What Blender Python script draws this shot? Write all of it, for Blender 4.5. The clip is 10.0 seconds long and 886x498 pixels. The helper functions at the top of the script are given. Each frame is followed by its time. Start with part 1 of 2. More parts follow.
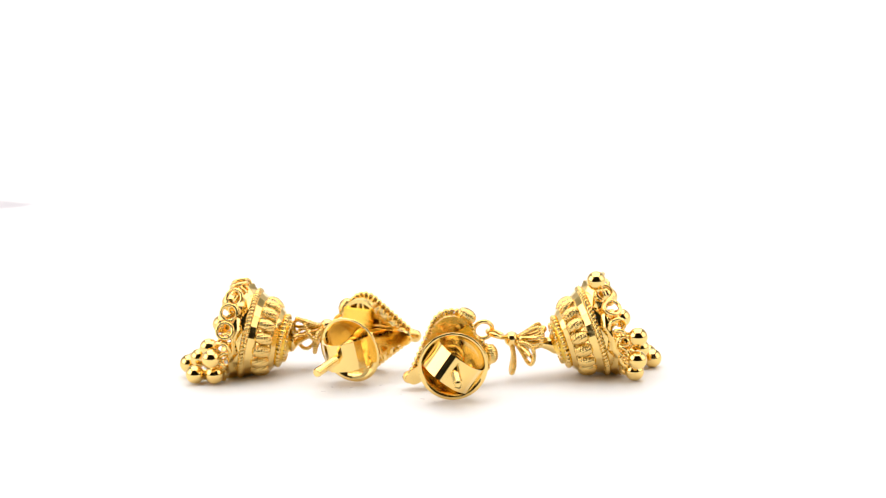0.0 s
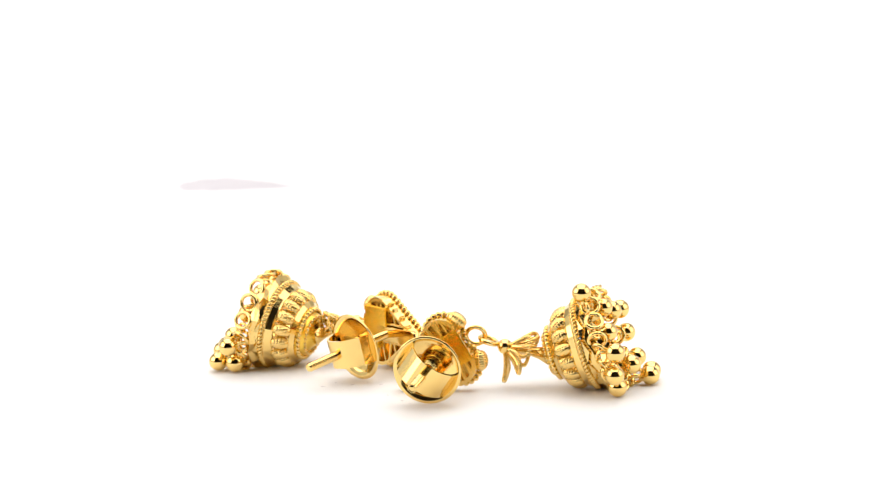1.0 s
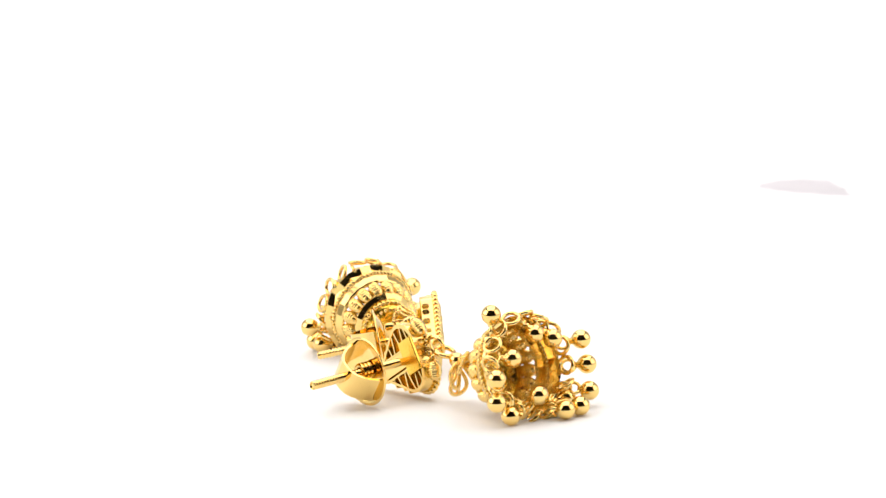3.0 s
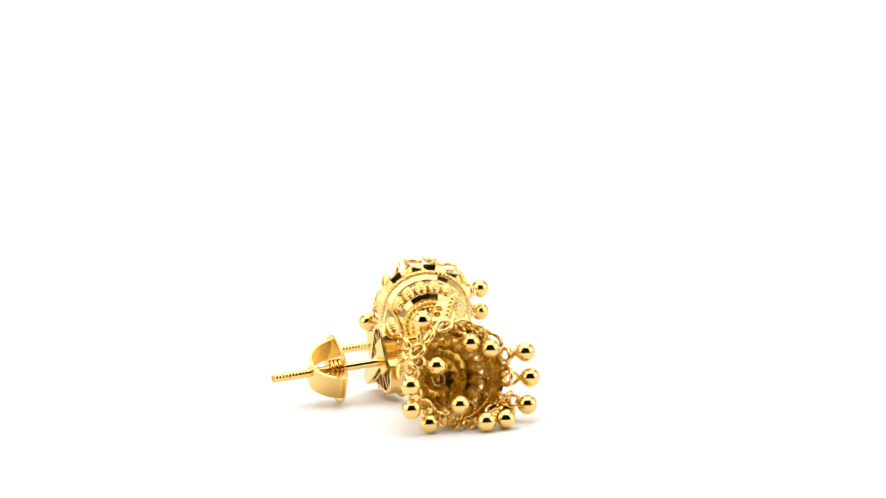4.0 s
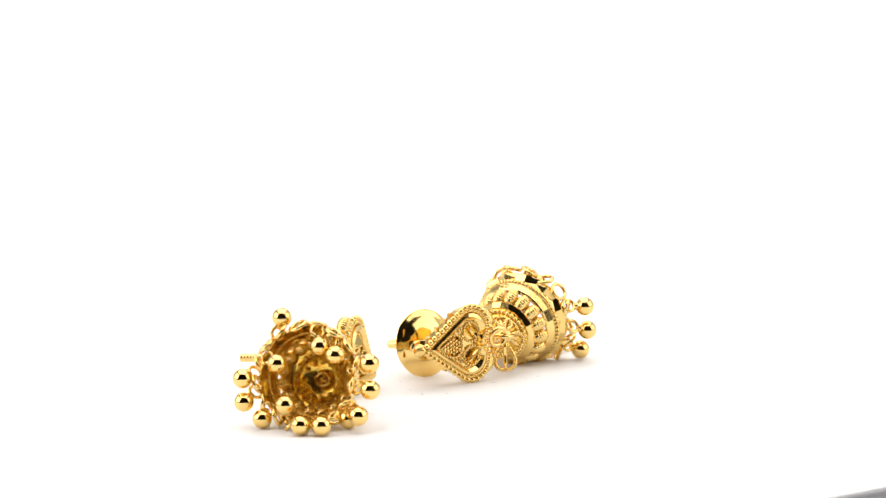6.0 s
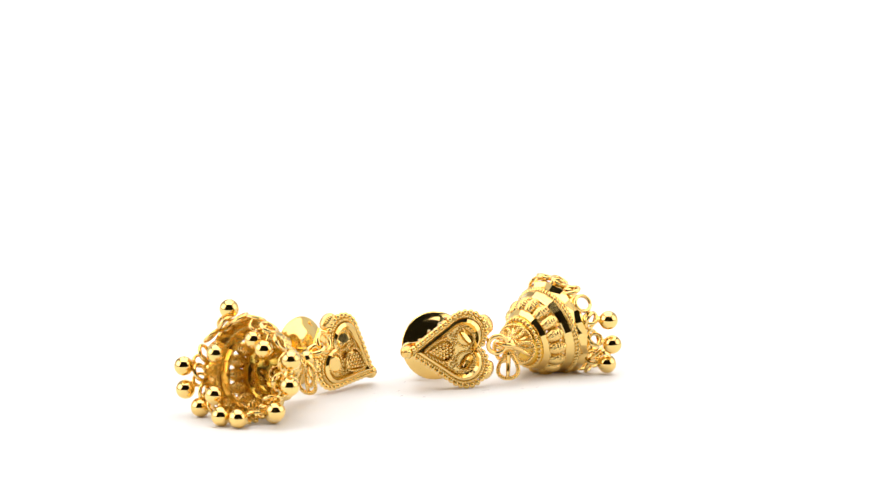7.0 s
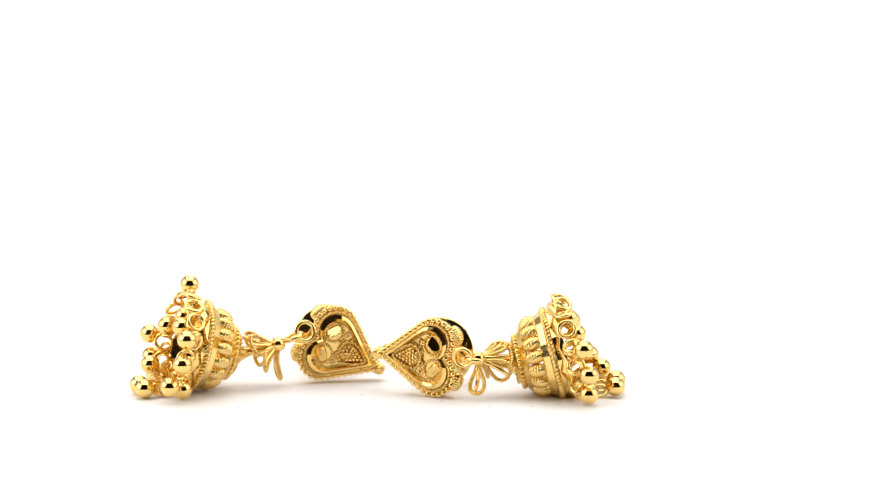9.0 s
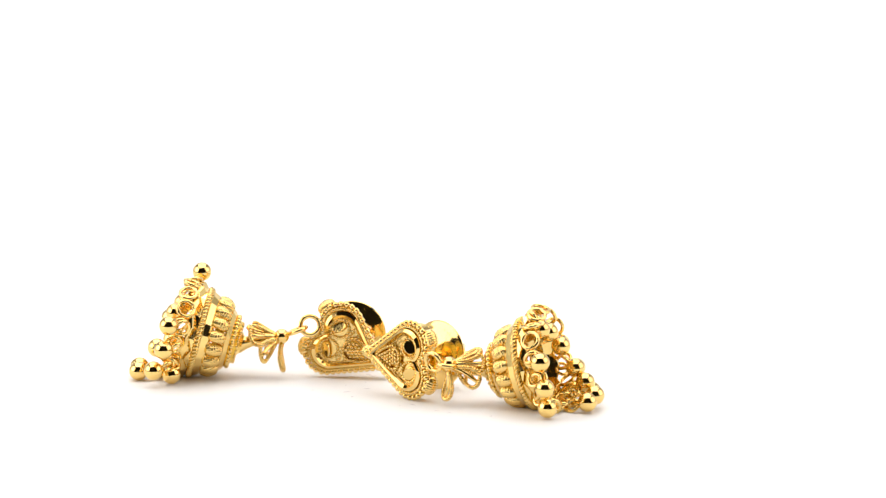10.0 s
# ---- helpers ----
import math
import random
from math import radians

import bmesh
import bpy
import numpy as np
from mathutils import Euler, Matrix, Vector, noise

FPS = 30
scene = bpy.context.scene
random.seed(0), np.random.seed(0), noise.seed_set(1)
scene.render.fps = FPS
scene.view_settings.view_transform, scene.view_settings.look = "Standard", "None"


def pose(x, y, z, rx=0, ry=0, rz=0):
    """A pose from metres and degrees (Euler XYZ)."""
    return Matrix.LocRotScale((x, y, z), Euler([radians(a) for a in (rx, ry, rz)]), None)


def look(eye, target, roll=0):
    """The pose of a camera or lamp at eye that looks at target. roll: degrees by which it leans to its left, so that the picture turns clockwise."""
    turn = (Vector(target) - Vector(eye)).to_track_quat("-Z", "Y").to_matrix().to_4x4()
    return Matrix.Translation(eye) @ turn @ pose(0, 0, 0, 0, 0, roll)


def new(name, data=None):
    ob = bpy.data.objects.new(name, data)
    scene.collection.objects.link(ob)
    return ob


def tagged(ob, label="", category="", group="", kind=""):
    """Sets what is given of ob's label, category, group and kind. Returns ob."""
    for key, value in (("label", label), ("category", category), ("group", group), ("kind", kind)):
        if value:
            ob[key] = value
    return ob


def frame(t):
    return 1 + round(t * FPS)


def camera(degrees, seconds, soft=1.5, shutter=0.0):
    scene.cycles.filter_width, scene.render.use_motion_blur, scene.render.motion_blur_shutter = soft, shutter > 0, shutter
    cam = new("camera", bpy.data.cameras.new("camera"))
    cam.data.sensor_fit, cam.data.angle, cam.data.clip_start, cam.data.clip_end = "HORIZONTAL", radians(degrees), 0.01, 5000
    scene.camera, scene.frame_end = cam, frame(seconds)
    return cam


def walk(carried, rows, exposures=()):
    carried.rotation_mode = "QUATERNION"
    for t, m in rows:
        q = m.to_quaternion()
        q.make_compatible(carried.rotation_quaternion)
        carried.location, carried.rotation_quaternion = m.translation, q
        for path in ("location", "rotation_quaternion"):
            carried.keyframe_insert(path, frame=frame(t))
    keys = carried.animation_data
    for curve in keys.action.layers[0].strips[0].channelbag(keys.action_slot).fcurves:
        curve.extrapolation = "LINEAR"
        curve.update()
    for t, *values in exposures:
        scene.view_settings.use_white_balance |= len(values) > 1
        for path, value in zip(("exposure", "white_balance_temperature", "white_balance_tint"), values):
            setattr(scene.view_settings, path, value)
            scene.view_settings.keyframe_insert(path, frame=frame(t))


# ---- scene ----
cam = camera(12.3, 10.0, soft=1.25)

# ---- camera: stands still on its tripod ----
EYE = Vector((0.0, -0.52344, 0.11922))
YAW, PITCH, ROLL = radians(0.714), radians(10.96), -1.126
AHEAD = Vector((math.sin(YAW) * math.cos(PITCH), math.cos(YAW) * math.cos(PITCH), -math.sin(PITCH)))
cam.data.dof.use_dof, cam.data.dof.focus_distance, cam.data.dof.aperture_fstop = True, 0.528, 52.0
STAND = look(EYE, EYE + AHEAD, ROLL)
walk(cam, [(0.0, STAND), (10.0, STAND)])

# ---- the turn of the table: seconds, degrees clockwise ----
TURN = [(0.0, -5.6), (0.5, 3.01), (1.0, 11.74), (1.5, 20.71), (2.0, 30.02), (2.5, 39.61), (4.0, 68.78), (4.5, 78.54), (5.0, 88.4),
        (5.5, 98.42), (7.0, 128.15), (7.5, 138.06), (8.0, 147.55), (8.5, 156.72), (9.0, 165.86), (9.5, 175.05), (10.0, 184.17)]


def turned(t):
    """Degrees turned at t, gliding through the rows of TURN."""
    ts, vs = np.array([a for a, _ in TURN]), np.array([b for _, b in TURN])
    slope = np.gradient(vs, ts)
    k = min(max(int(np.searchsorted(ts, t, side="right")) - 1, 0), len(ts) - 2)
    h = ts[k + 1] - ts[k]
    u = (t - ts[k]) / h
    return float((2 * u**3 - 3 * u**2 + 1) * vs[k] + (u**3 - 2 * u**2 + u) * h * slope[k]
                 + (-2 * u**3 + 3 * u**2) * vs[k + 1] + (u**3 - u**2) * h * slope[k + 1])


# the board lies a little askew on the turntable: it rises 4 per cent towards one side
SKEW = Matrix.Rotation(radians(2.18), 4, Vector((0.592, -0.806, 0.0)).normalized())


def board_pose(t):
    return Matrix.Rotation(-radians(turned(t)), 4, "Z") @ SKEW


# ---- light ----
world = bpy.data.worlds.new("studio_dark")
scene.world = world
world.use_nodes = True
world.node_tree.nodes["Background"].inputs["Color"].default_value = (0.9, 0.95, 1.0, 1)
world.node_tree.nodes["Background"].inputs["Strength"].default_value = 0.075


def area(name, eye, target, sx, sy, watts, colour=(1, 0.985, 0.97)):
    data = bpy.data.lights.new(name, "AREA")
    data.shape, data.size, data.size_y, data.energy, data.color = "RECTANGLE", sx, sy, watts, colour
    ob = new(name, data)
    ob.matrix_world = look(eye, target)
    return ob


area("softbox_top", (0, 0.05, 0.62), (0, 0.03, 0.0), 0.85, 0.76, 4.8)
area("softbox_side", (-0.56, -0.12, 0.30), (0, 0.0, 0.03), 0.60, 0.46, 2.1)
area("softbox_side", (0.56, -0.12, 0.30), (0, 0.0, 0.03), 0.60, 0.46, 1.4)
area("softbox_back", (0, 0.50, 0.66), (0, 0.9, 0.15), 0.9, 0.3, 4.5)
scene.view_settings.exposure = 0.0


# ---- materials ----
def material(name, colour, rough, metal=0.0, vary=0.06, scale=900.0, bump=0.0, bump_scale=4000.0, rough_vary=0.08):
    m = bpy.data.materials.new(name)
    m.use_nodes = True
    nt = m.node_tree
    b = nt.nodes["Principled BSDF"]
    b.inputs["Metallic"].default_value = metal
    tc = nt.nodes.new("ShaderNodeTexCoord")
    n1 = nt.nodes.new("ShaderNodeTexNoise")
    n1.inputs["Scale"].default_value, n1.inputs["Detail"].default_value = scale, 4
    nt.links.new(tc.outputs["Object"], n1.inputs["Vector"])
    ramp = nt.nodes.new("ShaderNodeMapRange")
    ramp.inputs["To Min"].default_value, ramp.inputs["To Max"].default_value = 1 - vary, 1 + vary
    nt.links.new(n1.outputs["Fac"], ramp.inputs["Value"])
    mul = nt.nodes.new("ShaderNodeVectorMath")
    mul.operation = "SCALE"
    mul.inputs[0].default_value = colour
    nt.links.new(ramp.outputs["Result"], mul.inputs["Scale"])
    nt.links.new(mul.outputs["Vector"], b.inputs["Base Color"])
    r2 = nt.nodes.new("ShaderNodeMapRange")
    r2.inputs["To Min"].default_value, r2.inputs["To Max"].default_value = max(rough - rough_vary, 0.02), rough + rough_vary
    n2 = nt.nodes.new("ShaderNodeTexNoise")
    n2.inputs["Scale"].default_value, n2.inputs["Detail"].default_value = bump_scale, 3
    nt.links.new(tc.outputs["Object"], n2.inputs["Vector"])
    nt.links.new(n2.outputs["Fac"], r2.inputs["Value"])
    nt.links.new(r2.outputs["Result"], b.inputs["Roughness"])
    if bump:
        bp = nt.nodes.new("ShaderNodeBump")
        bp.inputs["Strength"].default_value, bp.inputs["Distance"].default_value = bump, 0.00006
        nt.links.new(n2.outputs["Fac"], bp.inputs["Height"])
        nt.links.new(bp.outputs["Normal"], b.inputs["Normal"])
    return m


GOLD = material("gold_polished", (0.94, 0.668, 0.235), 0.10, 1.0, 0.04, 700, 0.10, 1500, 0.05)
FINE = material("gold_filigree", (0.92, 0.645, 0.22), 0.22, 1.0, 0.08, 1500, 0.15, 4000, 0.06)
MATT = material("gold_satin_inside", (0.98, 0.655, 0.11), 0.22, 1.0, 0.05, 900, 0.60, 800, 0.08)
BOARD = material("white_board", (0.89, 0.872, 0.87), 0.55, 0.0, 0.015, 60, 0.25, 900, 0.1)
PAPER = material("white_paper_sweep", (0.88, 0.88, 0.88), 0.7, 0.0, 0.015, 12, 0.1, 300, 0.1)
# also on the board's near side, where its tone stands for shade
GREY = material("grey_metal_and_edge_shade", (0.38, 0.38, 0.39), 0.4, 0.0, 0.05, 40, 0.1, 600)
DARK = material("dark_studio_paint", (0.08, 0.06, 0.045), 0.8, 0.0, 0.1, 3, 0.1, 40)
SMUDGE = material("grey_scuff", (0.68, 0.65, 0.67), 0.6, 0.0, 0.1, 300, 0.1, 900)
LILAC = material("lilac_patch", (0.565, 0.53, 0.555), 0.6, 0.0, 0.14, 120, 0.1, 900)
MM = 0.001


# ---- mesh tools, in millimetres ----
def part(name, bm, mat, parent, label="", smooth=True):
    bmesh.ops.scale(bm, vec=(MM, MM, MM), verts=bm.verts)
    bmesh.ops.recalc_face_normals(bm, faces=bm.faces)
    me = bpy.data.meshes.new(name)
    for f in bm.faces:
        f.smooth = smooth
    bm.to_mesh(me)
    bm.free()
    me.materials.append(mat)
    ob = new(name, me)
    ob.parent = parent
    if label:
        ob["label"] = label
    return ob


def same_mesh(name, mesh, parent, m):
    """A further piece on a mesh that is there already; m in millimetres."""
    ob = new(name, mesh)
    ob.parent = parent
    ob.matrix_basis = Matrix.Translation(m.translation * MM) @ m.to_3x3().to_4x4()
    return ob


def basis(origin, z, hint):
    """A frame with its z along z, and its x as near to hint as may be."""
    z = Vector(z).normalized()
    x = Vector(hint) - z * z.dot(Vector(hint))
    x.normalize()
    y = z.cross(x)
    m = Matrix((x, y, z)).transposed().to_4x4()
    m.translation = Vector(origin)
    return m


def lathe(bm, profile, seg=32, m=None, flute=None):
    """Turns (s, r) pairs round z. flute(s, angle): a factor on r."""
    m = m or Matrix()
    rows = []
    for s, r in profile:
        row = []
        for k in range(seg):
            a = 2 * math.pi * k / seg
            q = r * (flute(s, a) if flute else 1.0)
            row.append(bm.verts.new(m @ Vector((q * math.cos(a), q * math.sin(a), s))))
        rows.append(row)
    for a, b in zip(rows, rows[1:]):
        for k in range(seg):
            bm.faces.new((a[k], a[(k + 1) % seg], b[(k + 1) % seg], b[k]))
    return rows


def capped(bm, rows):
    bm.faces.new(rows[0])
    bm.faces.new(rows[-1])


def ball(bm, c, r, seg=8, rings=6, squash=(1, 1, 1)):
    m = Matrix.Translation(c) @ Matrix.Diagonal((r * squash[0], r * squash[1], r * squash[2], 1))
    bmesh.ops.create_uvsphere(bm, u_segments=seg, v_segments=rings, radius=1, matrix=m)


def tube(bm, pts, r, seg=6, closed=False):
    pts = [Vector(p) for p in pts]
    n = len(pts)
    rows = []
    ref = None
    for i, p in enumerate(pts):
        a = pts[(i - 1) % n] if closed or i else p
        b = pts[(i + 1) % n] if closed or i < n - 1 else p
        d = (b - a).normalized()
        if ref is None:
            ref = d.orthogonal().normalized()
        ref = (ref - d * d.dot(ref)).normalized()
        e = d.cross(ref)
        q = r[i] if isinstance(r, (list, tuple)) else r
        rows.append([bm.verts.new(p + (ref * math.cos(2 * math.pi * k / seg) + e * math.sin(2 * math.pi * k / seg)) * q) for k in range(seg)])
    last = n if closed else n - 1
    for i in range(last):
        a, b = rows[i], rows[(i + 1) % n]
        shift = 0
        if closed and i == n - 1:
            shift = min(range(seg), key=lambda s: (a[0].co - b[s].co).length)
        for k in range(seg):
            bm.faces.new((a[k], a[(k + 1) % seg], b[(k + 1 + shift) % seg], b[(k + shift) % seg]))
    if not closed:
        capped(bm, rows)


def rope(bm, pts, r, closed=True, pitch=None):
    """Two thin wires twisted about each other along pts."""
    pts = [Vector(p) for p in pts]
    n = len(pts)
    out = ([], [])
    ref = None
    run = 0.0
    pitch = pitch or r * 5
    total = sum((pts[(i + 1) % n] - pts[i]).length for i in range(n if closed else n - 1))
    rounds = max(1, round(total / pitch)) / total
    for i, p in enumerate(pts):
        a = pts[(i - 1) % n] if closed or i else p
        b = pts[(i + 1) % n] if closed or i < n - 1 else p
        d = (b - a).normalized()
        if ref is None:
            ref = d.orthogonal().normalized()
        ref = (ref - d * d.dot(ref)).normalized()
        e = d.cross(ref)
        for w in (0, 1):
            g = 2 * math.pi * run * rounds + w * math.pi
            out[w].append(p + (ref * math.cos(g) + e * math.sin(g)) * r * 0.55)
        run += (pts[(i + 1) % n] - p).length
    for w in out:
        tube(bm, w, r * 0.52, 5, closed)


def circle(c, r, n, m=None):
    m = m or Matrix()
    return [m @ (Vector(c) + Vector((r * math.cos(2 * math.pi * k / n), r * math.sin(2 * math.pi * k / n), 0))) for k in range(n)]


def ring_mesh(name, big, wire):
    bm = bmesh.new()
    tube(bm, circle((0, 0, 0), big, 20), wire, 7, True)
    bmesh.ops.scale(bm, vec=(MM, MM, MM), verts=bm.verts)
    me = bpy.data.meshes.new(name)
    for f in bm.faces:
        f.smooth = True
    bm.to_mesh(me)
    bm.free()
    me.materials.append(GOLD)
    return me


# ---- setting ----
def slab(name, lo, hi, mat, label, category):
    bm = bmesh.new()
    bmesh.ops.create_cube(bm, size=1)
    for v in bm.verts:
        v.co = Vector([lo[k] if v.co[k] < 0 else hi[k] for k in range(3)])
    bmesh.ops.bevel(bm, geom=bm.edges, offset=0.004, segments=2, affect="EDGES")
    me = bpy.data.meshes.new(name)
    bm.to_mesh(me)
    bm.free()
    me.materials.append(mat)
    return tagged(new(name, me), label, category, kind="structure")


def sweep():
    """White paper that lies on the table and curves up behind."""
    bm = bmesh.new()
    line = [(-0.45, 0.0)] + [(0.55 + 0.35 * math.sin(a), 0.35 - 0.35 * math.cos(a)) for a in [math.pi / 2 * k / 16 for k in range(17)]] + [(0.9, 1.0)]
    rows = [[bm.verts.new((x, y, z - 0.022)) for x in (-0.8, 0.8)] for y, z in line]
    for a, b in zip(rows, rows[1:]):
        f = bm.faces.new((a[0], a[1], b[1], b[0]))
        f.smooth = True
    me = bpy.data.meshes.new("backdrop")
    bm.to_mesh(me)
    bm.free()
    me.materials.append(PAPER)
    ob = tagged(new("backdrop", me), "seamless white paper sweep curving up behind the board", "backdrop", kind="structure")
    th = ob.modifiers.new("thickness", "SOLIDIFY")
    th.thickness, th.offset = 0.0015, 0
    return ob


sweep()
slab("table", (-0.85, -0.5, -0.06), (0.85, 0.95, -0.0235), GREY, "plain grey studio table under the white paper", "table")
for lx in (-0.8, 0.8):
    for ly in (-0.45, 0.9):
        leg = slab("leg", (lx - 0.03, ly - 0.03, -0.80), (lx + 0.03, ly + 0.03, -0.06), GREY, "", "")
        leg.parent = scene.objects["table"]
        del leg["kind"]
slab("wall_left", (-0.87, -0.45, -0.02), (-0.83, 0.95, 1.0), PAPER, "white diffusing side panel beside the table", "panel")
slab("wall_right", (0.83, -0.45, -0.02), (0.87, 0.95, 1.0), PAPER, "white diffusing side panel beside the table", "panel")
slab("ceiling", (-1.6, -1.6, 2.2), (1.6, 1.6, 2.25), DARK, "dark studio ceiling", "ceiling")
slab("floor", (-1.6, -1.6, -0.85), (1.6, 1.6, -0.80), DARK, "dark studio floor", "floor")
slab("wall_south", (-1.6, -1.65, -0.80), (1.6, -1.6, 2.2), DARK, "dark studio wall", "wall")
slab("wall_north", (-1.6, 1.6, -0.80), (1.6, 1.65, 2.2), DARK, "dark studio wall", "wall")
slab("wall_east", (1.6, -1.6, -0.80), (1.65, 1.6, 2.2), DARK, "dark studio wall", "wall")
slab("wall_west", (-1.65, -1.6, -0.80), (-1.6, 1.6, 2.2), DARK, "dark studio wall", "wall")


# ---- the turning board ----
def turning_board():
    """White board, one edge nearer to the axis than the others; its upper face is z = 0."""
    root = new("turntable")
    n = radians(52.5)
    bm = bmesh.new()
    bmesh.ops.create_cube(bm, size=1)
    lo, hi = (-130.0, -128.0, -13.0), (90.8, 138.0, 0.0)
    for v in bm.verts:
        v.co = Vector([lo[k] if v.co[k] < 0 else hi[k] for k in range(3)])
    bmesh.ops.bevel(bm, geom=bm.edges, offset=0.12, segments=2, affect="EDGES")
    bmesh.ops.rotate(bm, cent=(0, 0, 0), matrix=Matrix.Rotation(n, 3, "Z"), verts=bm.verts)
    part("board", bm, BOARD, root, "", False)
    # thin grey strip on the white side: its shade put into the colour
    bm = bmesh.new()
    bmesh.ops.create_cube(bm, size=1, matrix=pose(90.95, 5.0, -6.6) @ Matrix.Diagonal((0.3, 265.0, 12.4, 1)))
    bmesh.ops.rotate(bm, cent=(0, 0, 0), matrix=Matrix.Rotation(n, 3, "Z"), verts=bm.verts)
    part("edge_shade", bm, GREY, root, "side of the white board, its shade painted grey", False)
    bm = bmesh.new()
    capped(bm, lathe(bm, [(-19.5, 74.0), (-19.2, 76.0), (-14.0, 76.0), (-13.1, 75.0)], 64))
    part("turning_disc", bm, GREY, root, "grey turntable disc under the board")
    bm = bmesh.new()
    capped(bm, lathe(bm, [(-21.5, 14.0), (-21.2, 15.0), (-19.6, 15.0)], 32))
    part("foot", bm, GREY, root, "round grey turntable foot")
    rnd = random.Random(5)
    spots = [(6.0, 5.6, 0.5, 20), (5.0, 8.5, 0.3, 70), (10.5, 5.0, 0.3, 40), (-8.0, 17.0, 0.35, 0), (-3.0, 12.5, 0.5, 130)]
    for cx, cy, n, wide in ((-6.0, 0.8, 7, 3.0), (2.0, -9.5, 6, 3.0), (4.0, 4.0, 5, 5.0), (-9.0, 15.0, 5, 3.5)):
        spots += [(cx + rnd.gauss(0, wide), cy + rnd.gauss(0, wide * 0.5), rnd.uniform(0.12, 0.4), rnd.uniform(0, 180)) for _ in range(n)]
    for x, y, w, a in spots:
        bm = bmesh.new()
        low, top = [], []
        for k in range(9):
            g = 2 * math.pi * k / 9
            px, py = w * rnd.uniform(0.7, 1.3) * math.cos(g), w * 0.3 * rnd.uniform(0.5, 1.5) * math.sin(g)
            low.append(bm.verts.new((x + px, y + py, 0.0)))
            top.append(bm.verts.new((x + px * 0.8, y + py * 0.8, 0.03)))
        for k in range(9):
            bm.faces.new((low[k], low[(k + 1) % 9], top[(k + 1) % 9], top[k]))
        bm.faces.new(top)
        bmesh.ops.rotate(bm, cent=(x, y, 0), matrix=Matrix.Rotation(radians(a), 3, "Z"), verts=bm.verts)
        part("scuff", bm, SMUDGE, root, "faint grey scuff")
    # a dull wedge-shaped lilac patch near the far corner
    bm = bmesh.new()
    low, top = [], []
    for k in range(36):
        g = 2 * math.pi * k / 36
        px = 11.0 * math.cos(g) * rnd.uniform(0.92, 1.05)
        py = 8.5 * math.sin(g) * (0.62 - 0.38 * math.cos(g)) * rnd.uniform(0.85, 1.1)
        low.append(bm.verts.new((px, py, 0.0)))
        top.append(bm.verts.new((px * 0.97, py * 0.97, 0.03)))
    for k in range(36):
        bm.faces.new((low[k], low[(k + 1) % 36], top[(k + 1) % 36], top[k]))
    bm.faces.new(top)
    bmesh.ops.transform(bm, matrix=pose(-54.0, 136.0, 0.0, 0, 0, -12), verts=bm.verts)
    part("dull_patch", bm, LILAC, root, "faint lilac patch")
    return tagged(root, "white square board turning slowly on a turntable", "turntable")


# ---- the earrings ----
def heart_line(k, n, dy=0.0):
    """A heart of two round lobes and straight sides; k: its size about the middle."""
    r, cx, cy, tip = 2.60, 2.05, 1.95, -5.35
    d = math.hypot(cx, cy - tip)
    lean = math.atan2(cy - tip, cx) - math.asin(r / d)
    end = lean - math.pi / 2
    start = math.acos(-cx / r)
    half = n // 2
    arc = half * 2 // 3
    right = []
    for i in range(arc):
        a = start + (end - start) * i / (arc - 1)
        right.append((cx + r * math.cos(a), cy + r * math.sin(a)))
    ex, ey = right[-1]
    for i in range(1, half - arc):
        u = i / (half - arc)
        right.append((ex * (1 - u), ey + (tip - ey) * u))
    line = right + [(0.0, tip)] + [(-x, y) for x, y in reversed(right[1:])]
    return [Vector((x * k, (y - 0.1) * k + 0.1 + dy, 0)) for x, y in line]


def even(pts, n):
    """n points at even steps along a closed line."""
    pts = [Vector(p) for p in pts]
    run = [0.0]
    for a, b in zip(pts, pts[1:] + pts[:1]):
        run.append(run[-1] + (b - a).length)
    out = []
    j = 0
    for i in range(n):
        d = run[-1] * i / n
        while run[j + 1] < d:
            j += 1
        f = (d - run[j]) / max(run[j + 1] - run[j], 1e-9)
        out.append(pts[j].lerp(pts[(j + 1) % len(pts)], f))
    return out


def lifted(pts, z):
    return [Vector((p.x, p.y, z)) for p in pts]


def walls(bm, loops, close_first=False, close_last=False):
    rows = [[bm.verts.new(p) for p in lp] for lp in loops]
    n = len(rows[0])
    for a, b in zip(rows, rows[1:]):
        for k in range(n):
            bm.faces.new((a[k], a[(k + 1) % n], b[(k + 1) % n], b[k]))
    if close_first:
        bmesh.ops.triangulate(bm, faces=[bm.faces.new(rows[0])])
    if close_last:
        bmesh.ops.triangulate(bm, faces=[bm.faces.new(rows[-1])])


def moved(bm, m):
    bmesh.ops.transform(bm, matrix=m, verts=bm.verts)
    return bm


def barrel_profile(length, r, ridges):
    prof = []
    steps = ridges * 4
    for i in range(steps + 1):
        u = i / steps
        env = math.sqrt(max(1 - (2 * u - 1) ** 2 * 0.86, 0.02))
        prof.append(((u - 0.5) * length, r * env * (1 + 0.06 * math.cos(2 * math.pi * ridges * u + math.pi))))
    return prof


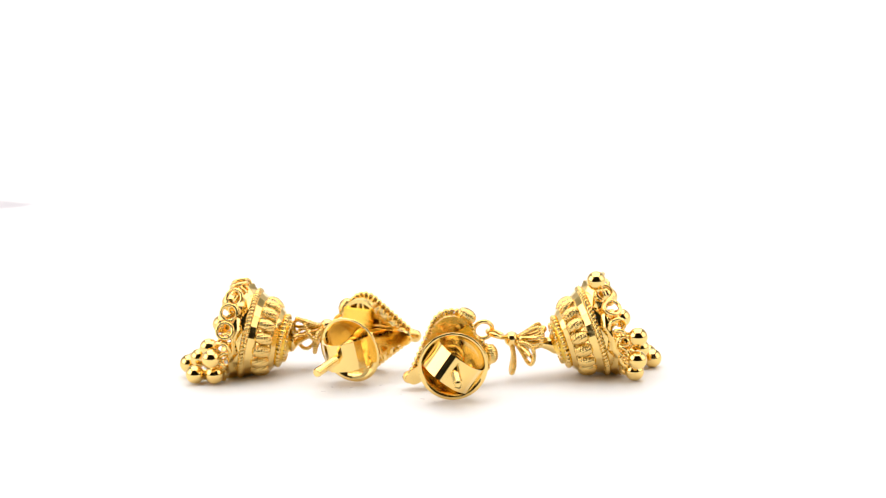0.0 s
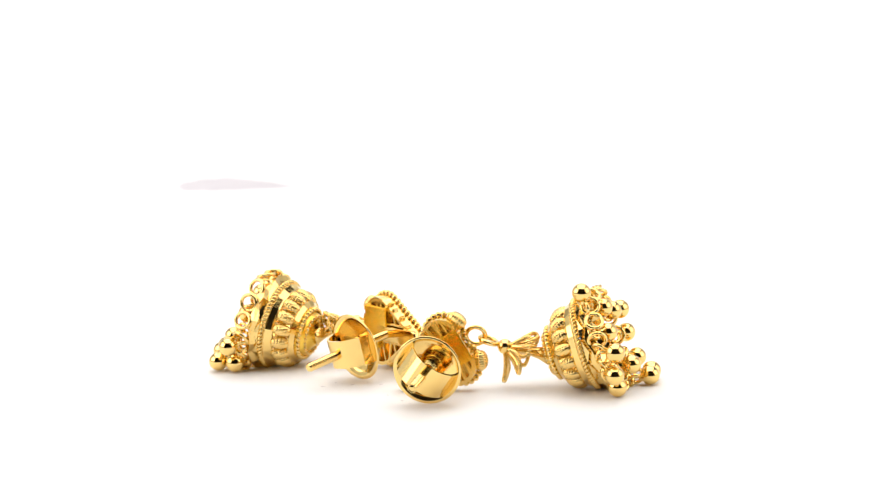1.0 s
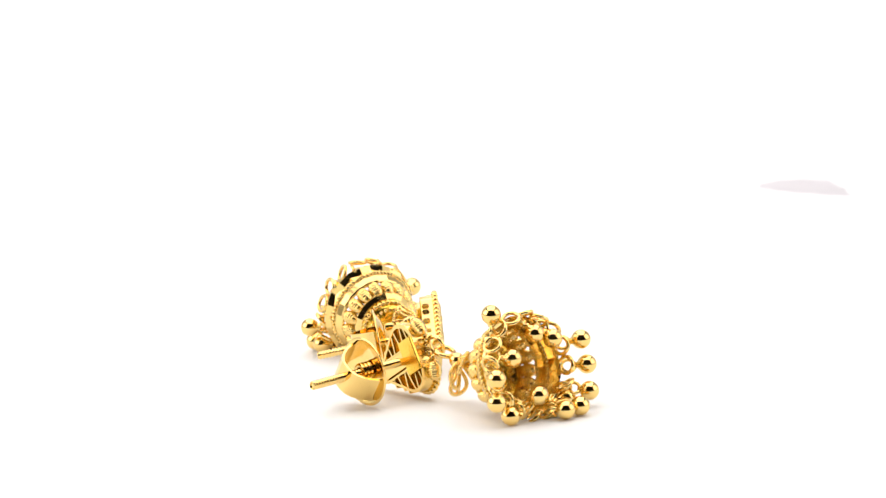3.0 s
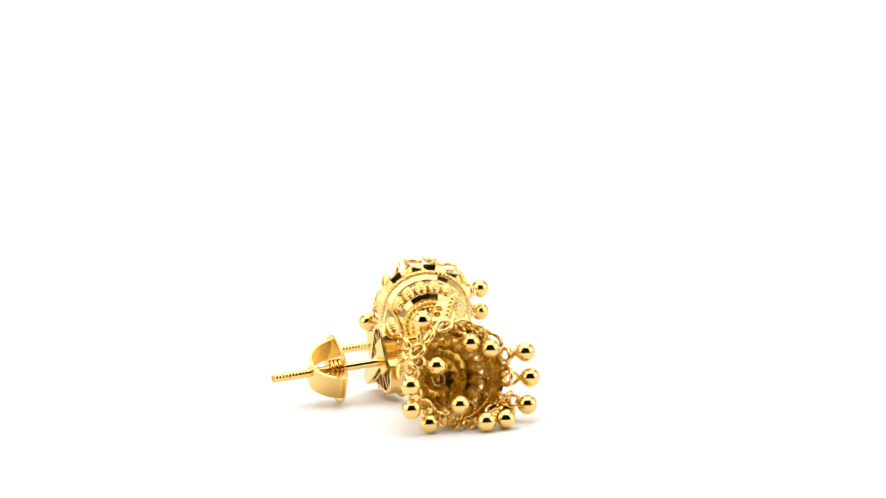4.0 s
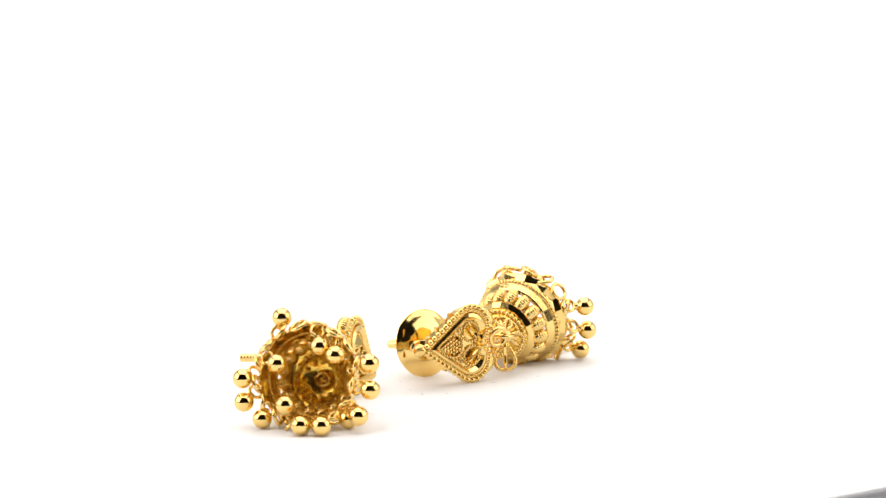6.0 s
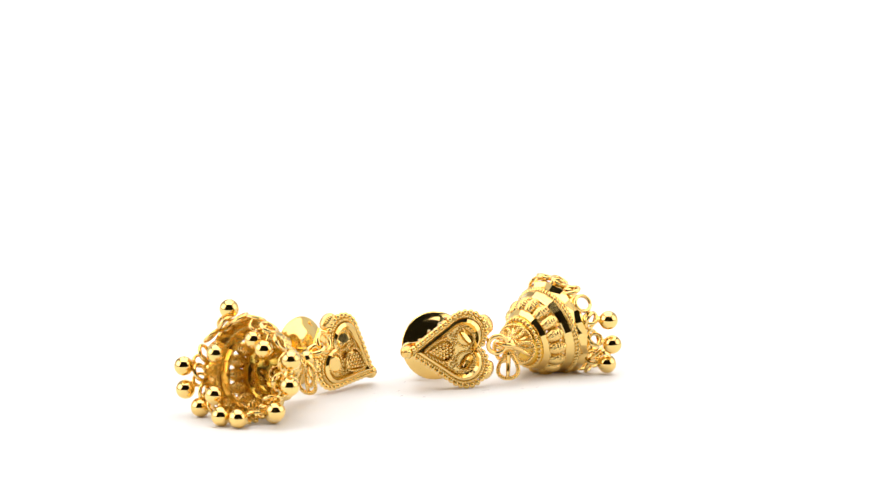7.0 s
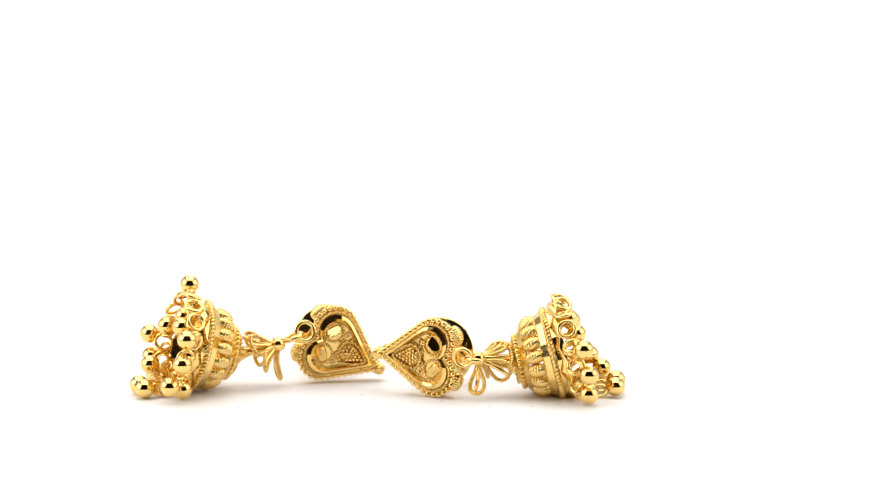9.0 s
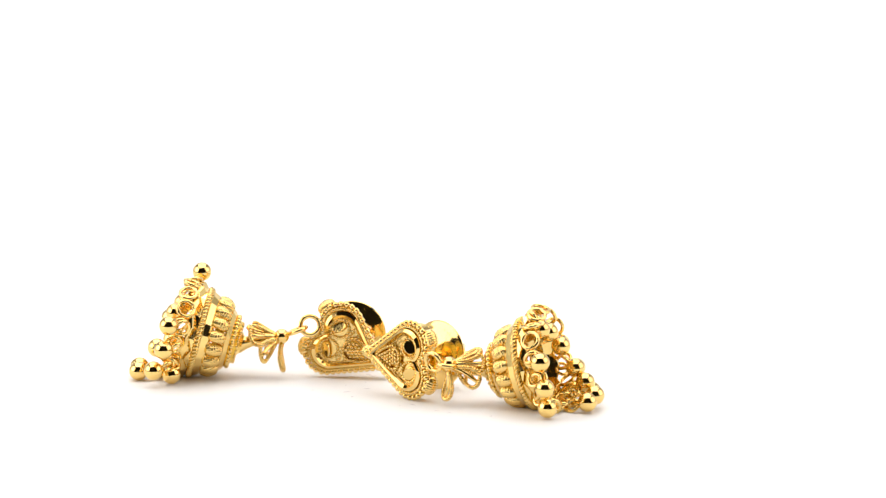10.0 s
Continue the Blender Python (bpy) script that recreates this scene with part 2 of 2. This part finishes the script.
def heart_stud(root, m, plate_side=0):
    """Heart in its own frame: y from the tip to the cleft, z to the front. plate_side: the lobe that carries a plain plate behind."""
    n = 96
    bm = bmesh.new()
    walls(bm, [lifted(even(heart_line(q, 400), n), z) for q, z in ((0.78, -0.9), (0.87, -0.9), (0.88, -1.9), (0.985, -1.9), (1.0, -0.2), (0.95, 0.05), (0.55, 0.05))])
    walls(bm, [lifted(even(heart_line(0.80, 400), n), 0.0), lifted(even(heart_line(0.80, 400), n), -0.92)], True, True)
    plate = part("heart_plate", moved(bm, m), FINE, root, "heart-shaped openwork plate in yellow gold", False)
    bm = bmesh.new()
    for p in even(heart_line(1.045, 400), 42):
        ball(bm, (p.x, p.y, 0.05), 0.42, 8, 6)
    part("beaded_edge", moved(bm, m), GOLD, plate)
    bm = bmesh.new()
    rope(bm, lifted(even(heart_line(0.935, 400), 240), 0.20), 0.27, True, 0.68)
    rope(bm, lifted(even(heart_line(0.655, 400), 180), 0.16), 0.14, True, 0.5)
    part("rope_trim", moved(bm, m), FINE, plate)
    bm = bmesh.new()
    h = 36
    walls(bm, [lifted(even(heart_line(q, 400), h), z) for q, z in ((0.885, 0.05), (0.87, 0.5), (0.785, 0.72), (0.70, 0.28), (0.695, 0.0))])
    part("facet_ridge", moved(bm, m), GOLD, plate, "diamond-cut bright ridge", False)
    for side in (-1, 1):
        bm = bmesh.new()
        # a dome cut across: one flat polished face, one round
        bmesh.ops.create_uvsphere(bm, u_segments=24, v_segments=12, radius=1)
        for v in bm.verts:
            x, y, z = v.co
            if y < -0.15:
                y = -0.15 + (y + 0.15) * 0.45
            v.co = Vector((x * 1.12, y * 1.02, min(max(z, -0.1), 0.72 - 0.85 * y, 0.95) * 1.0 + 0.05))
        bmesh.ops.rotate(bm, cent=(0, 0, 0), matrix=Matrix.Rotation(radians(-side * 38), 3, "Z"), verts=bm.verts)
        bmesh.ops.translate(bm, vec=(side * 1.58, 1.95, 0), verts=bm.verts)
        part("half_moon", moved(bm, m), GOLD, plate, "", False)
        bm = bmesh.new()
        for p in circle((side * 1.58, 1.95, 0.18), 1.26, 20):
            ball(bm, p, 0.22, 6, 5)
        part("granule_ring", moved(bm, m), FINE, plate)
        bm = bmesh.new()
        spiral = [Vector((side * (0.8 + (0.6 - 0.04 * k) * math.cos(k * 0.55)), 0.15 + (0.55 - 0.04 * k) * math.sin(k * 0.55), 0.25)) for k in range(13)]
        rope(bm, spiral, 0.16, False)
        for cx, cy, big in ((1.95, 0.15, 0.42), (1.55, -0.75, 0.36)):
            rope(bm, [Vector((side * (cx + (big - 0.03 * k) * math.cos(k * 0.6)), cy + (big - 0.03 * k) * math.sin(k * 0.6), 0.2)) for k in range(12)], 0.13, False)
        part("scroll", moved(bm, m), FINE, plate)
    bm = bmesh.new()
    drop = []
    for k in range(40):
        a = 2 * math.pi * k / 40
        drop.append(Vector((1.45 * math.sin(a) * (0.66 + 0.34 * math.cos(a)) * 1.42, -1.6 + 1.9 * math.cos(a), 0.42)))
    rope(bm, even(drop, 90), 0.2, True)
    walls(bm, [lifted(drop, 0.0), lifted(drop, 0.34)], False, True)
    part("teardrop", moved(bm, m), FINE, plate)
    bm = bmesh.new()
    for row, count in ((-0.2, 3), (-0.65, 4), (-1.1, 5), (-1.55, 4), (-2.0, 3), (-2.45, 2), (-2.9, 1)):
        for k in range(count):
            ball(bm, ((k - (count - 1) / 2) * 0.47, row, 0.45), 0.22, 8, 6)
    part("granule_cluster", moved(bm, m), GOLD, plate)
    for x, y, a in ((-3.0, 4.8, 24), (3.0, 4.8, -24), (0, -5.8, 0)):
        bm = bmesh.new()
        capped(bm, lathe(bm, barrel_profile(2.5 if y > 0 else 1.6, 0.92 if y > 0 else 0.8, 8), 26, pose(x, y, -0.6, 0, 90, 0) if y > 0 else pose(x, y, -0.5, 90, 0, 0), lambda z, a: 1 + 0.04 * math.cos(13 * a)))
        bmesh.ops.rotate(bm, cent=(x, y, 0), matrix=Matrix.Rotation(radians(a), 3, "Z"), verts=bm.verts)
        part("knob", moved(bm, m), FINE, plate, "ridged gold knob")
    # bars soldered across the back, with a rounded tongue past the tip
    tongue = []
    for k in range(20):
        a = math.pi * k / 19
        tongue.append(Vector((0.95 * math.cos(a + math.pi), -5.0 + 0.95 * math.sin(a + math.pi), 0)))
    tongue += [Vector((0.95, 3.6, 0)), Vector((-0.95, 3.6, 0))]
    bm = bmesh.new()
    walls(bm, [lifted(tongue, -2.3), lifted([p * 1.03 for p in tongue], -2.15), lifted([p * 1.03 for p in tongue], -1.8), lifted(tongue, -1.65)], True, True)
    part("back_bar", moved(bm, m), GOLD, plate, "plain gold bar with a rounded end", False)
    bm = bmesh.new()
    bmesh.ops.create_cube(bm, size=1, matrix=pose(0, 3.0, -2.1) @ Matrix.Diagonal((4.4, 2.9, 0.45, 1)))
    bmesh.ops.bevel(bm, geom=bm.edges, offset=0.12, segments=2, affect="EDGES")
    part("back_plate", moved(bm, m), MATT, plate, "flat satin gold plate", False)
    if plate_side:
        bm = bmesh.new()
        bmesh.ops.create_cube(bm, size=1, matrix=pose(plate_side * 2.15, 1.9, -2.05) @ Matrix.Diagonal((2.7, 4.3, 0.7, 1)))
        bmesh.ops.bevel(bm, geom=bm.edges, offset=0.14, segments=2, affect="EDGES")
        part("back_plate", moved(bm, m), MATT, plate, "flat satin gold plate", False)
    for side in (-1, 1):
        bm = bmesh.new()
        bmesh.ops.create_cube(bm, size=1, matrix=pose(side * 1.25, -0.2, -1.4) @ Matrix.Diagonal((0.3, 7.4, 1.1, 1)))
        bmesh.ops.bevel(bm, geom=bm.edges, offset=0.08, segments=2, affect="EDGES")
        part("gallery_rail", moved(bm, m), FINE, plate, "", False)
        for y, reach, lean in ((-2.4, 1.3, 8), (-1.2, 2.2, -10), (0.0, 2.9, 12), (1.1, 3.2, -12), (2.2, 3.1, 9), (3.2, 2.7, -6), (4.0, 1.9, 5)):
            bm = bmesh.new()
            bmesh.ops.create_cube(bm, size=1, matrix=pose(side * (1.25 + reach / 2), y, -1.35, 0, 0, lean) @ Matrix.Diagonal((reach, 0.46, 0.95, 1)))
            bmesh.ops.bevel(bm, geom=bm.edges, offset=0.12, segments=2, affect="EDGES")
            part("gallery_bar", moved(bm, m), FINE, plate, "", False)
    return plate


def screw_post(root, base, tip):
    d = (Vector(tip) - Vector(base))
    m = basis(base, d, (0, 0, 1))
    long = d.length
    bm = bmesh.new()
    prof = [(0, 0.75), (0.3, 0.55), (long * 0.33, 0.5)]
    z = long * 0.33
    while z < long - 0.3:
        prof += [(z + 0.05, 0.46), (z + 0.2, 0.60), (z + 0.28, 0.60), (z + 0.42, 0.46)]
        z += 0.43
    prof += [(long - 0.05, 0.5), (long, 0.42)]
    capped(bm, lathe(bm, prof, 16, m))
    return part("post", bm, GOLD, root, "threaded gold screw post")


def screw_back(root, centre, toward, strap_hint):
    """Dished disc with a bent strap across it; z of its frame towards the tip of the post."""
    m = basis(centre, toward, strap_hint)
    bm = bmesh.new()
    prof = [(-1.0, 0.62), (-0.98, 1.3), (-0.8, 2.55), (-0.35, 3.55), (-0.1, 4.0), (-0.02, 4.34), (0.08, 4.48), (0.2, 4.43), (0.14, 4.05), (-0.15, 3.5), (-0.6, 2.45), (-0.8, 1.2), (-0.82, 0.62)]
    lathe(bm, prof + prof[:1], 64, m)
    disc = part("screw_back", bm, GOLD, root, "round polished gold screw back")
    bm = bmesh.new()
    for z in (-0.45, 0.1, 0.65):
        tube(bm, circle((0, 0, z), 0.95, 24, m), 0.26, 8, True)
    part("coil", bm, GOLD, disc, "gold coil round the post")
    # strap: a band that rises from the dish, bends over and comes down again
    bm = bmesh.new()
    w, thick = 1.85, 0.28
    turn = [(-3.55, -0.3), (-3.4, 0.6), (-3.05, 1.55), (-2.5, 2.4), (-1.85, 3.05), (-1.1, 3.5), (-0.5, 3.6), (0.5, 3.6), (1.1, 3.5), (1.85, 3.05), (2.5, 2.4), (3.05, 1.55), (3.4, 0.6), (3.55, -0.3)]
    rows = []
    for k, (x, z) in enumerate(turn):
        a, b = turn[max(k - 1, 0)], turn[min(k + 1, len(turn) - 1)]
        nx, nz = -(b[1] - a[1]), b[0] - a[0]
        d = math.hypot(nx, nz)
        nx, nz = nx / d * thick, nz / d * thick
        rows.append([bm.verts.new(m @ Vector(v)) for v in ((x, -w, z), (x, w, z), (x - nx, w, z - nz), (x - nx, -w, z - nz))])
    for a, b in zip(rows, rows[1:]):
        for k in range(4):
            bm.faces.new((a[k], a[(k + 1) % 4], b[(k + 1) % 4], b[k]))
    capped(bm, rows)
    part("strap", bm, GOLD, disc, "bent polished gold strap", False)
    return disc


def flower(root, hub, apex, spread, spin):
    """Ball, wire petals and stem between the heart and the bell."""
    hub, apex = Vector(hub), Vector(apex)
    m = basis(hub, apex - hub, (0, 0, 1))
    far = (apex - hub).length
    bm = bmesh.new()
    ball(bm, hub, 1.0, 18, 12)
    part("hub_ball", bm, GOLD, root, "plain round gold ball")
    bm = bmesh.new()
    capped(bm, lathe(bm, [(0, 0.35), (far * 0.35, 0.5), (far * 0.65, 0.62), (far * 0.85, 0.85), (far, 1.2), (far + 0.3, 1.3)], 18, m))
    part("stem", bm, GOLD, root, "polished gold stem flaring to the bell")
    for k, open_by in enumerate(spread):
        a = radians(spin + 360 / len(spread) * k)
        out = m.to_3x3() @ Vector((math.cos(a), math.sin(a), 0))
        d = (m.to_3x3() @ Vector((0, 0, 1))) * math.cos(radians(open_by)) + out * math.sin(radians(open_by))
        pm = basis(hub + d * 0.7, d, m.to_3x3() @ Vector((-math.sin(a), math.cos(a), 0)))
        loop = []
        for j in range(48):
            g = 2 * math.pi * j / 48
            u = 0.5 - 0.5 * math.cos(g)
            loop.append(pm @ Vector((math.sin(g) * (0.25 + 1.75 * u), 0.3 * math.sin(math.pi * u), 3.8 * u)))
        bm = bmesh.new()
        rope(bm, even(loop, 120), 0.29, True, 0.66)
        petal = part("petal", bm, FINE, root, "looped twisted-wire petal")
        bm = bmesh.new()
        tube(bm, [pm @ Vector((0, 0.3 * math.sin(math.pi * u), 3.7 * u)) for u in (0, 0.25, 0.5, 0.75, 1.0)], [0.36, 0.34, 0.32, 0.28, 0.22], 8)
        part("rib", bm, GOLD, petal)


BARREL = None
LINK = ring_mesh("link", 0.84, 0.23)
MOUTH_LINK = ring_mesh("mouth_link", 1.08, 0.26)


def bell(root, m):
    """Open bell: z of its frame from the small end to the mouth; the origin lies in the mouth's plane."""
    m = m @ Matrix.Translation((0, 0, -7.3))
    bm = bmesh.new()
    lathe(bm, [(-0.3, 0.3), (-0.25, 1.2), (0.15, 1.7), (0.4, 2.8), (0.8, 3.0), (1.3, 3.48), (2.0, 4.18), (2.05, 4.0), (1.1, 3.15), (0.6, 2.6), (0.3, 1.6), (0.1, 0.4)], 40, m)
    dome = part("bell", bm, MATT, root, "hollow gold bell, satin inside")
    bm = bmesh.new()
    lathe(bm, [(1.32, 3.5), (1.38, 3.76), (1.92, 4.3), (2.02, 4.16), (1.4, 3.6), (1.32, 3.5)], 20, m)
    part("cap_band", bm, GOLD, dome, "bright faceted gold band", False)
    bm = bmesh.new()
    for p in circle((0, 0, 1.0), 3.3, 32, m):
        ball(bm, p, 0.36, 7, 5)
    for p in circle((0, 0, 0.35), 2.55, 24, m):
        ball(bm, p, 0.28, 6, 5)
    part("granule_ring", bm, FINE, dome)
    bm = bmesh.new()
    tube(bm, circle((0, 0, 0.75), 0.85, 24, m), 0.26, 8, True)
    ball(bm, m @ Vector((0, 0, 0.7)), 0.5, 12, 8)
    part("eyelet", bm, GOLD, dome, "small gold eyelet inside the bell")
    bm = bmesh.new()
    for p in circle((0, 0, 0.92), 2.1, 12, m) + circle((0, 0, 1.5), 3.25, 18, m):
        ball(bm, p, 0.3, 7, 5)
    part("granule_ring", bm, FINE, dome)
    bm = bmesh.new()
    rope(bm, circle((0, 0, 2.1), 4.12, 150, m), 0.2, True)
    rope(bm, circle((0, 0, 4.1), 4.98, 170, m), 0.2, True)
    rope(bm, circle((0, 0, 5.42), 5.72, 220, m), 0.43, True, 1.05)
    rope(bm, circle((0, 0, 5.02), 5.66, 170, m), 0.13, True)
    part("rope_trim", bm, FINE, dome)
    bm = bmesh.new()
    lathe(bm, [(4.05, 4.9), (4.05, 5.18), (4.2, 5.34), (4.95, 5.72), (5.0, 5.5), (4.2, 5.08), (4.05, 4.9)], 22, m)
    part("facet_band", bm, GOLD, dome, "bright faceted gold band", False)
    # pointed skirt, cut facets up and down in turn
    bm = bmesh.new()
    seg = 24
    low, mid, high = [], [], []
    for k in range(seg):
        a = 2 * math.pi * k / seg
        c, s = math.cos(a), math.sin(a)
        low.append(m @ Vector((5.8 * c, 5.8 * s, 5.82)))
        q = 6.55 if k % 2 else 5.9
        mid.append(m @ Vector((q * c, q * s, 6.45)))
        high.append(m @ Vector((6.38 * c, 6.38 * s, 7.35 if k % 2 else 6.95)))
    inner = [m @ Vector((6.05 * math.cos(2 * math.pi * k / seg), 6.05 * math.sin(2 * math.pi * k / seg), 7.25 if k % 2 else 6.9)) for k in range(seg)]
    inner2 = [m @ Vector((5.55 * math.cos(2 * math.pi * k / seg), 5.55 * math.sin(2 * math.pi * k / seg), 5.82)) for k in range(seg)]
    walls(bm, [low, mid, high, inner, inner2])
    bmesh.ops.triangulate(bm, faces=bm.faces)
    part("skirt", bm, GOLD, dome, "diamond-cut zigzag skirt", False)
    # ridged barrels with gaps between them
    count = 16
    bm = bmesh.new()
    capped(bm, lathe(bm, barrel_profile(2.45, 0.87, 7), 56, None, lambda z, a: 1 + 0.045 * math.cos(16 * a + 5.0 * z)))
    first = None
    for k in range(count):
        a = 2 * math.pi * (k + 0.5) / count
        lean = math.atan2(5.1 - 4.25, 2.1)
        out, up = Vector((math.cos(a), math.sin(a), 0)), Vector((0, 0, 1))
        z = m.to_3x3() @ (up * math.cos(lean) + out * math.sin(lean))
        pm = basis(m @ (out * 4.45 + up * 3.1), z, m.to_3x3() @ out)
        if first is None:
            first = part("barrel", bm, FINE, dome, "ridged gold barrel")
            first.matrix_basis = Matrix.Translation(pm.translation * MM) @ pm.to_3x3().to_4x4()
        else:
            same_mesh("barrel", first.data, dome, pm)["label"] = "ridged gold barrel"
    return dome


def fringe(root, m, beads):
    """Beads on links from the mouth of the bell. beads: (degrees round the mouth, place of the bead)."""
    bm = bmesh.new()
    prof = [(-1.245, 0.02), (-1.235, 0.15)] + [(-1.24 * math.cos(g), 1.24 * math.sin(g)) for g in [radians(14 + 10 * k) for k in range(15)]] + [(1.26, 0.42), (1.5, 0.40), (1.55, 0.2), (1.2, 0.13)]
    lathe(bm, prof, 28)
    first = None
    for deg, place in beads:
        a = radians(deg)
        rim = m @ Vector((6.3 * math.cos(a), 6.3 * math.sin(a), -0.1))
        place = Vector(place)
        gap = rim - place
        pm = basis(place, gap, (0.3, 0.2, 1))
        if first is None:
            bead = first = part("bead", bm, GOLD, root, "polished round gold bead")
            first.matrix_basis = Matrix.Translation(pm.translation * MM) @ pm.to_3x3().to_4x4()
        else:
            bead = same_mesh("bead", first.data, root, pm)
            bead["label"] = "polished round gold bead"
        n = max(1, round((gap.length - 1.5) / 1.25))
        for j in range(n):
            u = (j + 0.5) / n
            c = rim.lerp(place + gap.normalized() * 1.45, u)
            side = gap.normalized().orthogonal()
            if j % 2:
                side = side.cross(gap.normalized())
            same_mesh("link", LINK, root, basis(c, side, gap))
    # a second row of links, hooked into the skirt and leaning every way
    sway = random.Random(len(beads))
    for k in range(16):
        a = 2 * math.pi * (k + 0.5) / 16
        out, round_mouth = Vector((math.cos(a), math.sin(a), 0)), Vector((-math.sin(a), math.cos(a), 0))
        c = m @ (out * (6.32 + sway.uniform(-0.15, 0.3)) + Vector((0, 0, 0.75 + sway.uniform(-0.2, 0.25))))
        face = out + round_mouth * sway.uniform(-0.9, 0.9) + Vector((0, 0, sway.uniform(-0.2, 0.6)))
        same_mesh("mouth_link", MOUTH_LINK, root, basis(c, m.to_3x3() @ face, m.to_3x3() @ Vector((0, 0, 1))))


def earring(label, base, heart_m, post, disc, strap_hint, ring_at, hub, bell_m, spread, spin, beads, plate_side=0):
    root = new("earring")
    heart_stud(root, heart_m, plate_side)
    screw_post(root, *post)
    screw_back(root, disc, Vector(post[1]) - Vector(post[0]), strap_hint)
    apex = bell_m @ Vector((0, 0, -7.3))
    flower(root, hub, apex, spread, spin)
    bell(root, bell_m)
    fringe(root, bell_m, beads)
    # the two rings that join heart and flower
    ring_at, hub = Vector(ring_at), Vector(hub)
    along = (hub - ring_at).normalized()
    bm = bmesh.new()
    tube(bm, circle((0, 0, 0), 1.24, 24, basis(ring_at, heart_m.to_3x3() @ Vector((0.3, 0, 1)), along)), 0.30, 8, True)
    part("ring", bm, GOLD, root, "plain gold jump ring")
    bm = bmesh.new()
    tube(bm, circle((0, 0, 0), 1.15, 24, basis(ring_at + along * 1.75, along.cross(heart_m.to_3x3() @ Vector((0, 0, 1))), along)), 0.32, 8, True)
    part("ring", bm, GOLD, root, "plain gold jump ring")
    # set the thing's origin on the board under its middle
    base = Vector(base) * MM
    for o in root.children:
        o.matrix_basis = Matrix.Translation(-base) @ o.matrix_basis
    return tagged(root, label, "earring", group="pair of gold earrings")


def tilted(deg, up):
    return Vector((math.cos(radians(deg)) * math.cos(radians(up)), math.sin(radians(deg)) * math.cos(radians(up)), math.sin(radians(up))))


TABLE = turning_board()

BELL_A = basis((27.7, -2.25, 6.35), tilted(2, 15), (0, 0, 1))
BELL_B = basis((-19.6, 12.1, 5.95), tilted(166, 14), (0, 0, 1))
HEART_A = basis((6.63, -2.79, 4.42), (0.06, 0.99, 0.0), (-0.476, 0.029, 0.87))
HEART_B = basis((-0.96, 8.45, 5.22), (0.62, 0.784, 0.0), (0.02, 0.03, -0.99))

BEADS_A = [(42, (26.1, -5.9, 13.29)), (68, (29.2, -5.6, 8.04)), (85, (30.7, -9.7, 6.34)), (105, (30.5, -9.7, 3.34)), (130, (30.4, -7.4, 1.27)),
           (155, (31.8, -3.8, 3.37)), (180, (33.75, -1.2, 1.30)), (202, (33.55, 1.45, 1.27)), (235, (31.1, 5.45, 2.14)), (258, (29.65, 6.6, 5.16)),
           (285, (29, 6.4, 8.31)), (330, (28.7, 1.85, 9.20)), (352, (27.9, -0.4, 10.11)), (215, (29, 3.4, 1.30))]
BEADS_B = [(72, (-19.4, 20.4, 7.43)), (98, (-20.05, 20.5, 4.13)), (125, (-20.4, 19.35, 1.40)), (165, (-25.3, 15.1, 1.41)), (180, (-26.2, 12.4, 1.77)),
           (205, (-25.7, 7.9, 1.36)), (222, (-23.2, 7.05, 1.35)), (250, (-23.6, 5.4, 3.92)), (275, (-23.6, 9, 4.57)), (310, (-21.7, 9.5, 7.48)),
           (340, (-20.2, 12, 9.71)), (12, (-19.2, 14, 10.44)), (190, (-24.9, 10.2, 2.99))]

FIRST = earring("yellow gold bell earring with heart stud, on white board", (15, -3, 0), HEART_A, ((6.95, -4.4, 4.75), (6.15, -18.95, 4.17)), (6.52, -10.5, 4.52),
                (0.8, 0, -0.6), (11.5, -2.6, 7.05), (15.2, -2.45, 5.55), BELL_A, [26, 36, 52, 82, 52, 34], 0, BEADS_A)
SECOND = earring("yellow gold bell earring with heart stud, level on its side", (-8, 10, 0), HEART_B, ((-1.95, 7.1, 5.25), (-10.6, -4.2, 3.3)), (-5.5, 2.35, 4.55),
                 (0.84, -0.54, 0.12), (-5.6, 12.5, 5.6), (-7.6, 12.7, 5.4), BELL_B, [34, 32, 40, 84, 36, 30], 0, BEADS_B, -1)


def motions():
    """The turntable carries both earrings round."""
    times = [0.25 * k for k in range(41)]
    walk(TABLE, [(t, board_pose(t)) for t in times])
    walk(FIRST, [(t, board_pose(t) @ Matrix.Translation((0.015, -0.003, 0))) for t in times])
    walk(SECOND, [(t, board_pose(t) @ Matrix.Translation((-0.008, 0.010, 0))) for t in times])


motions()
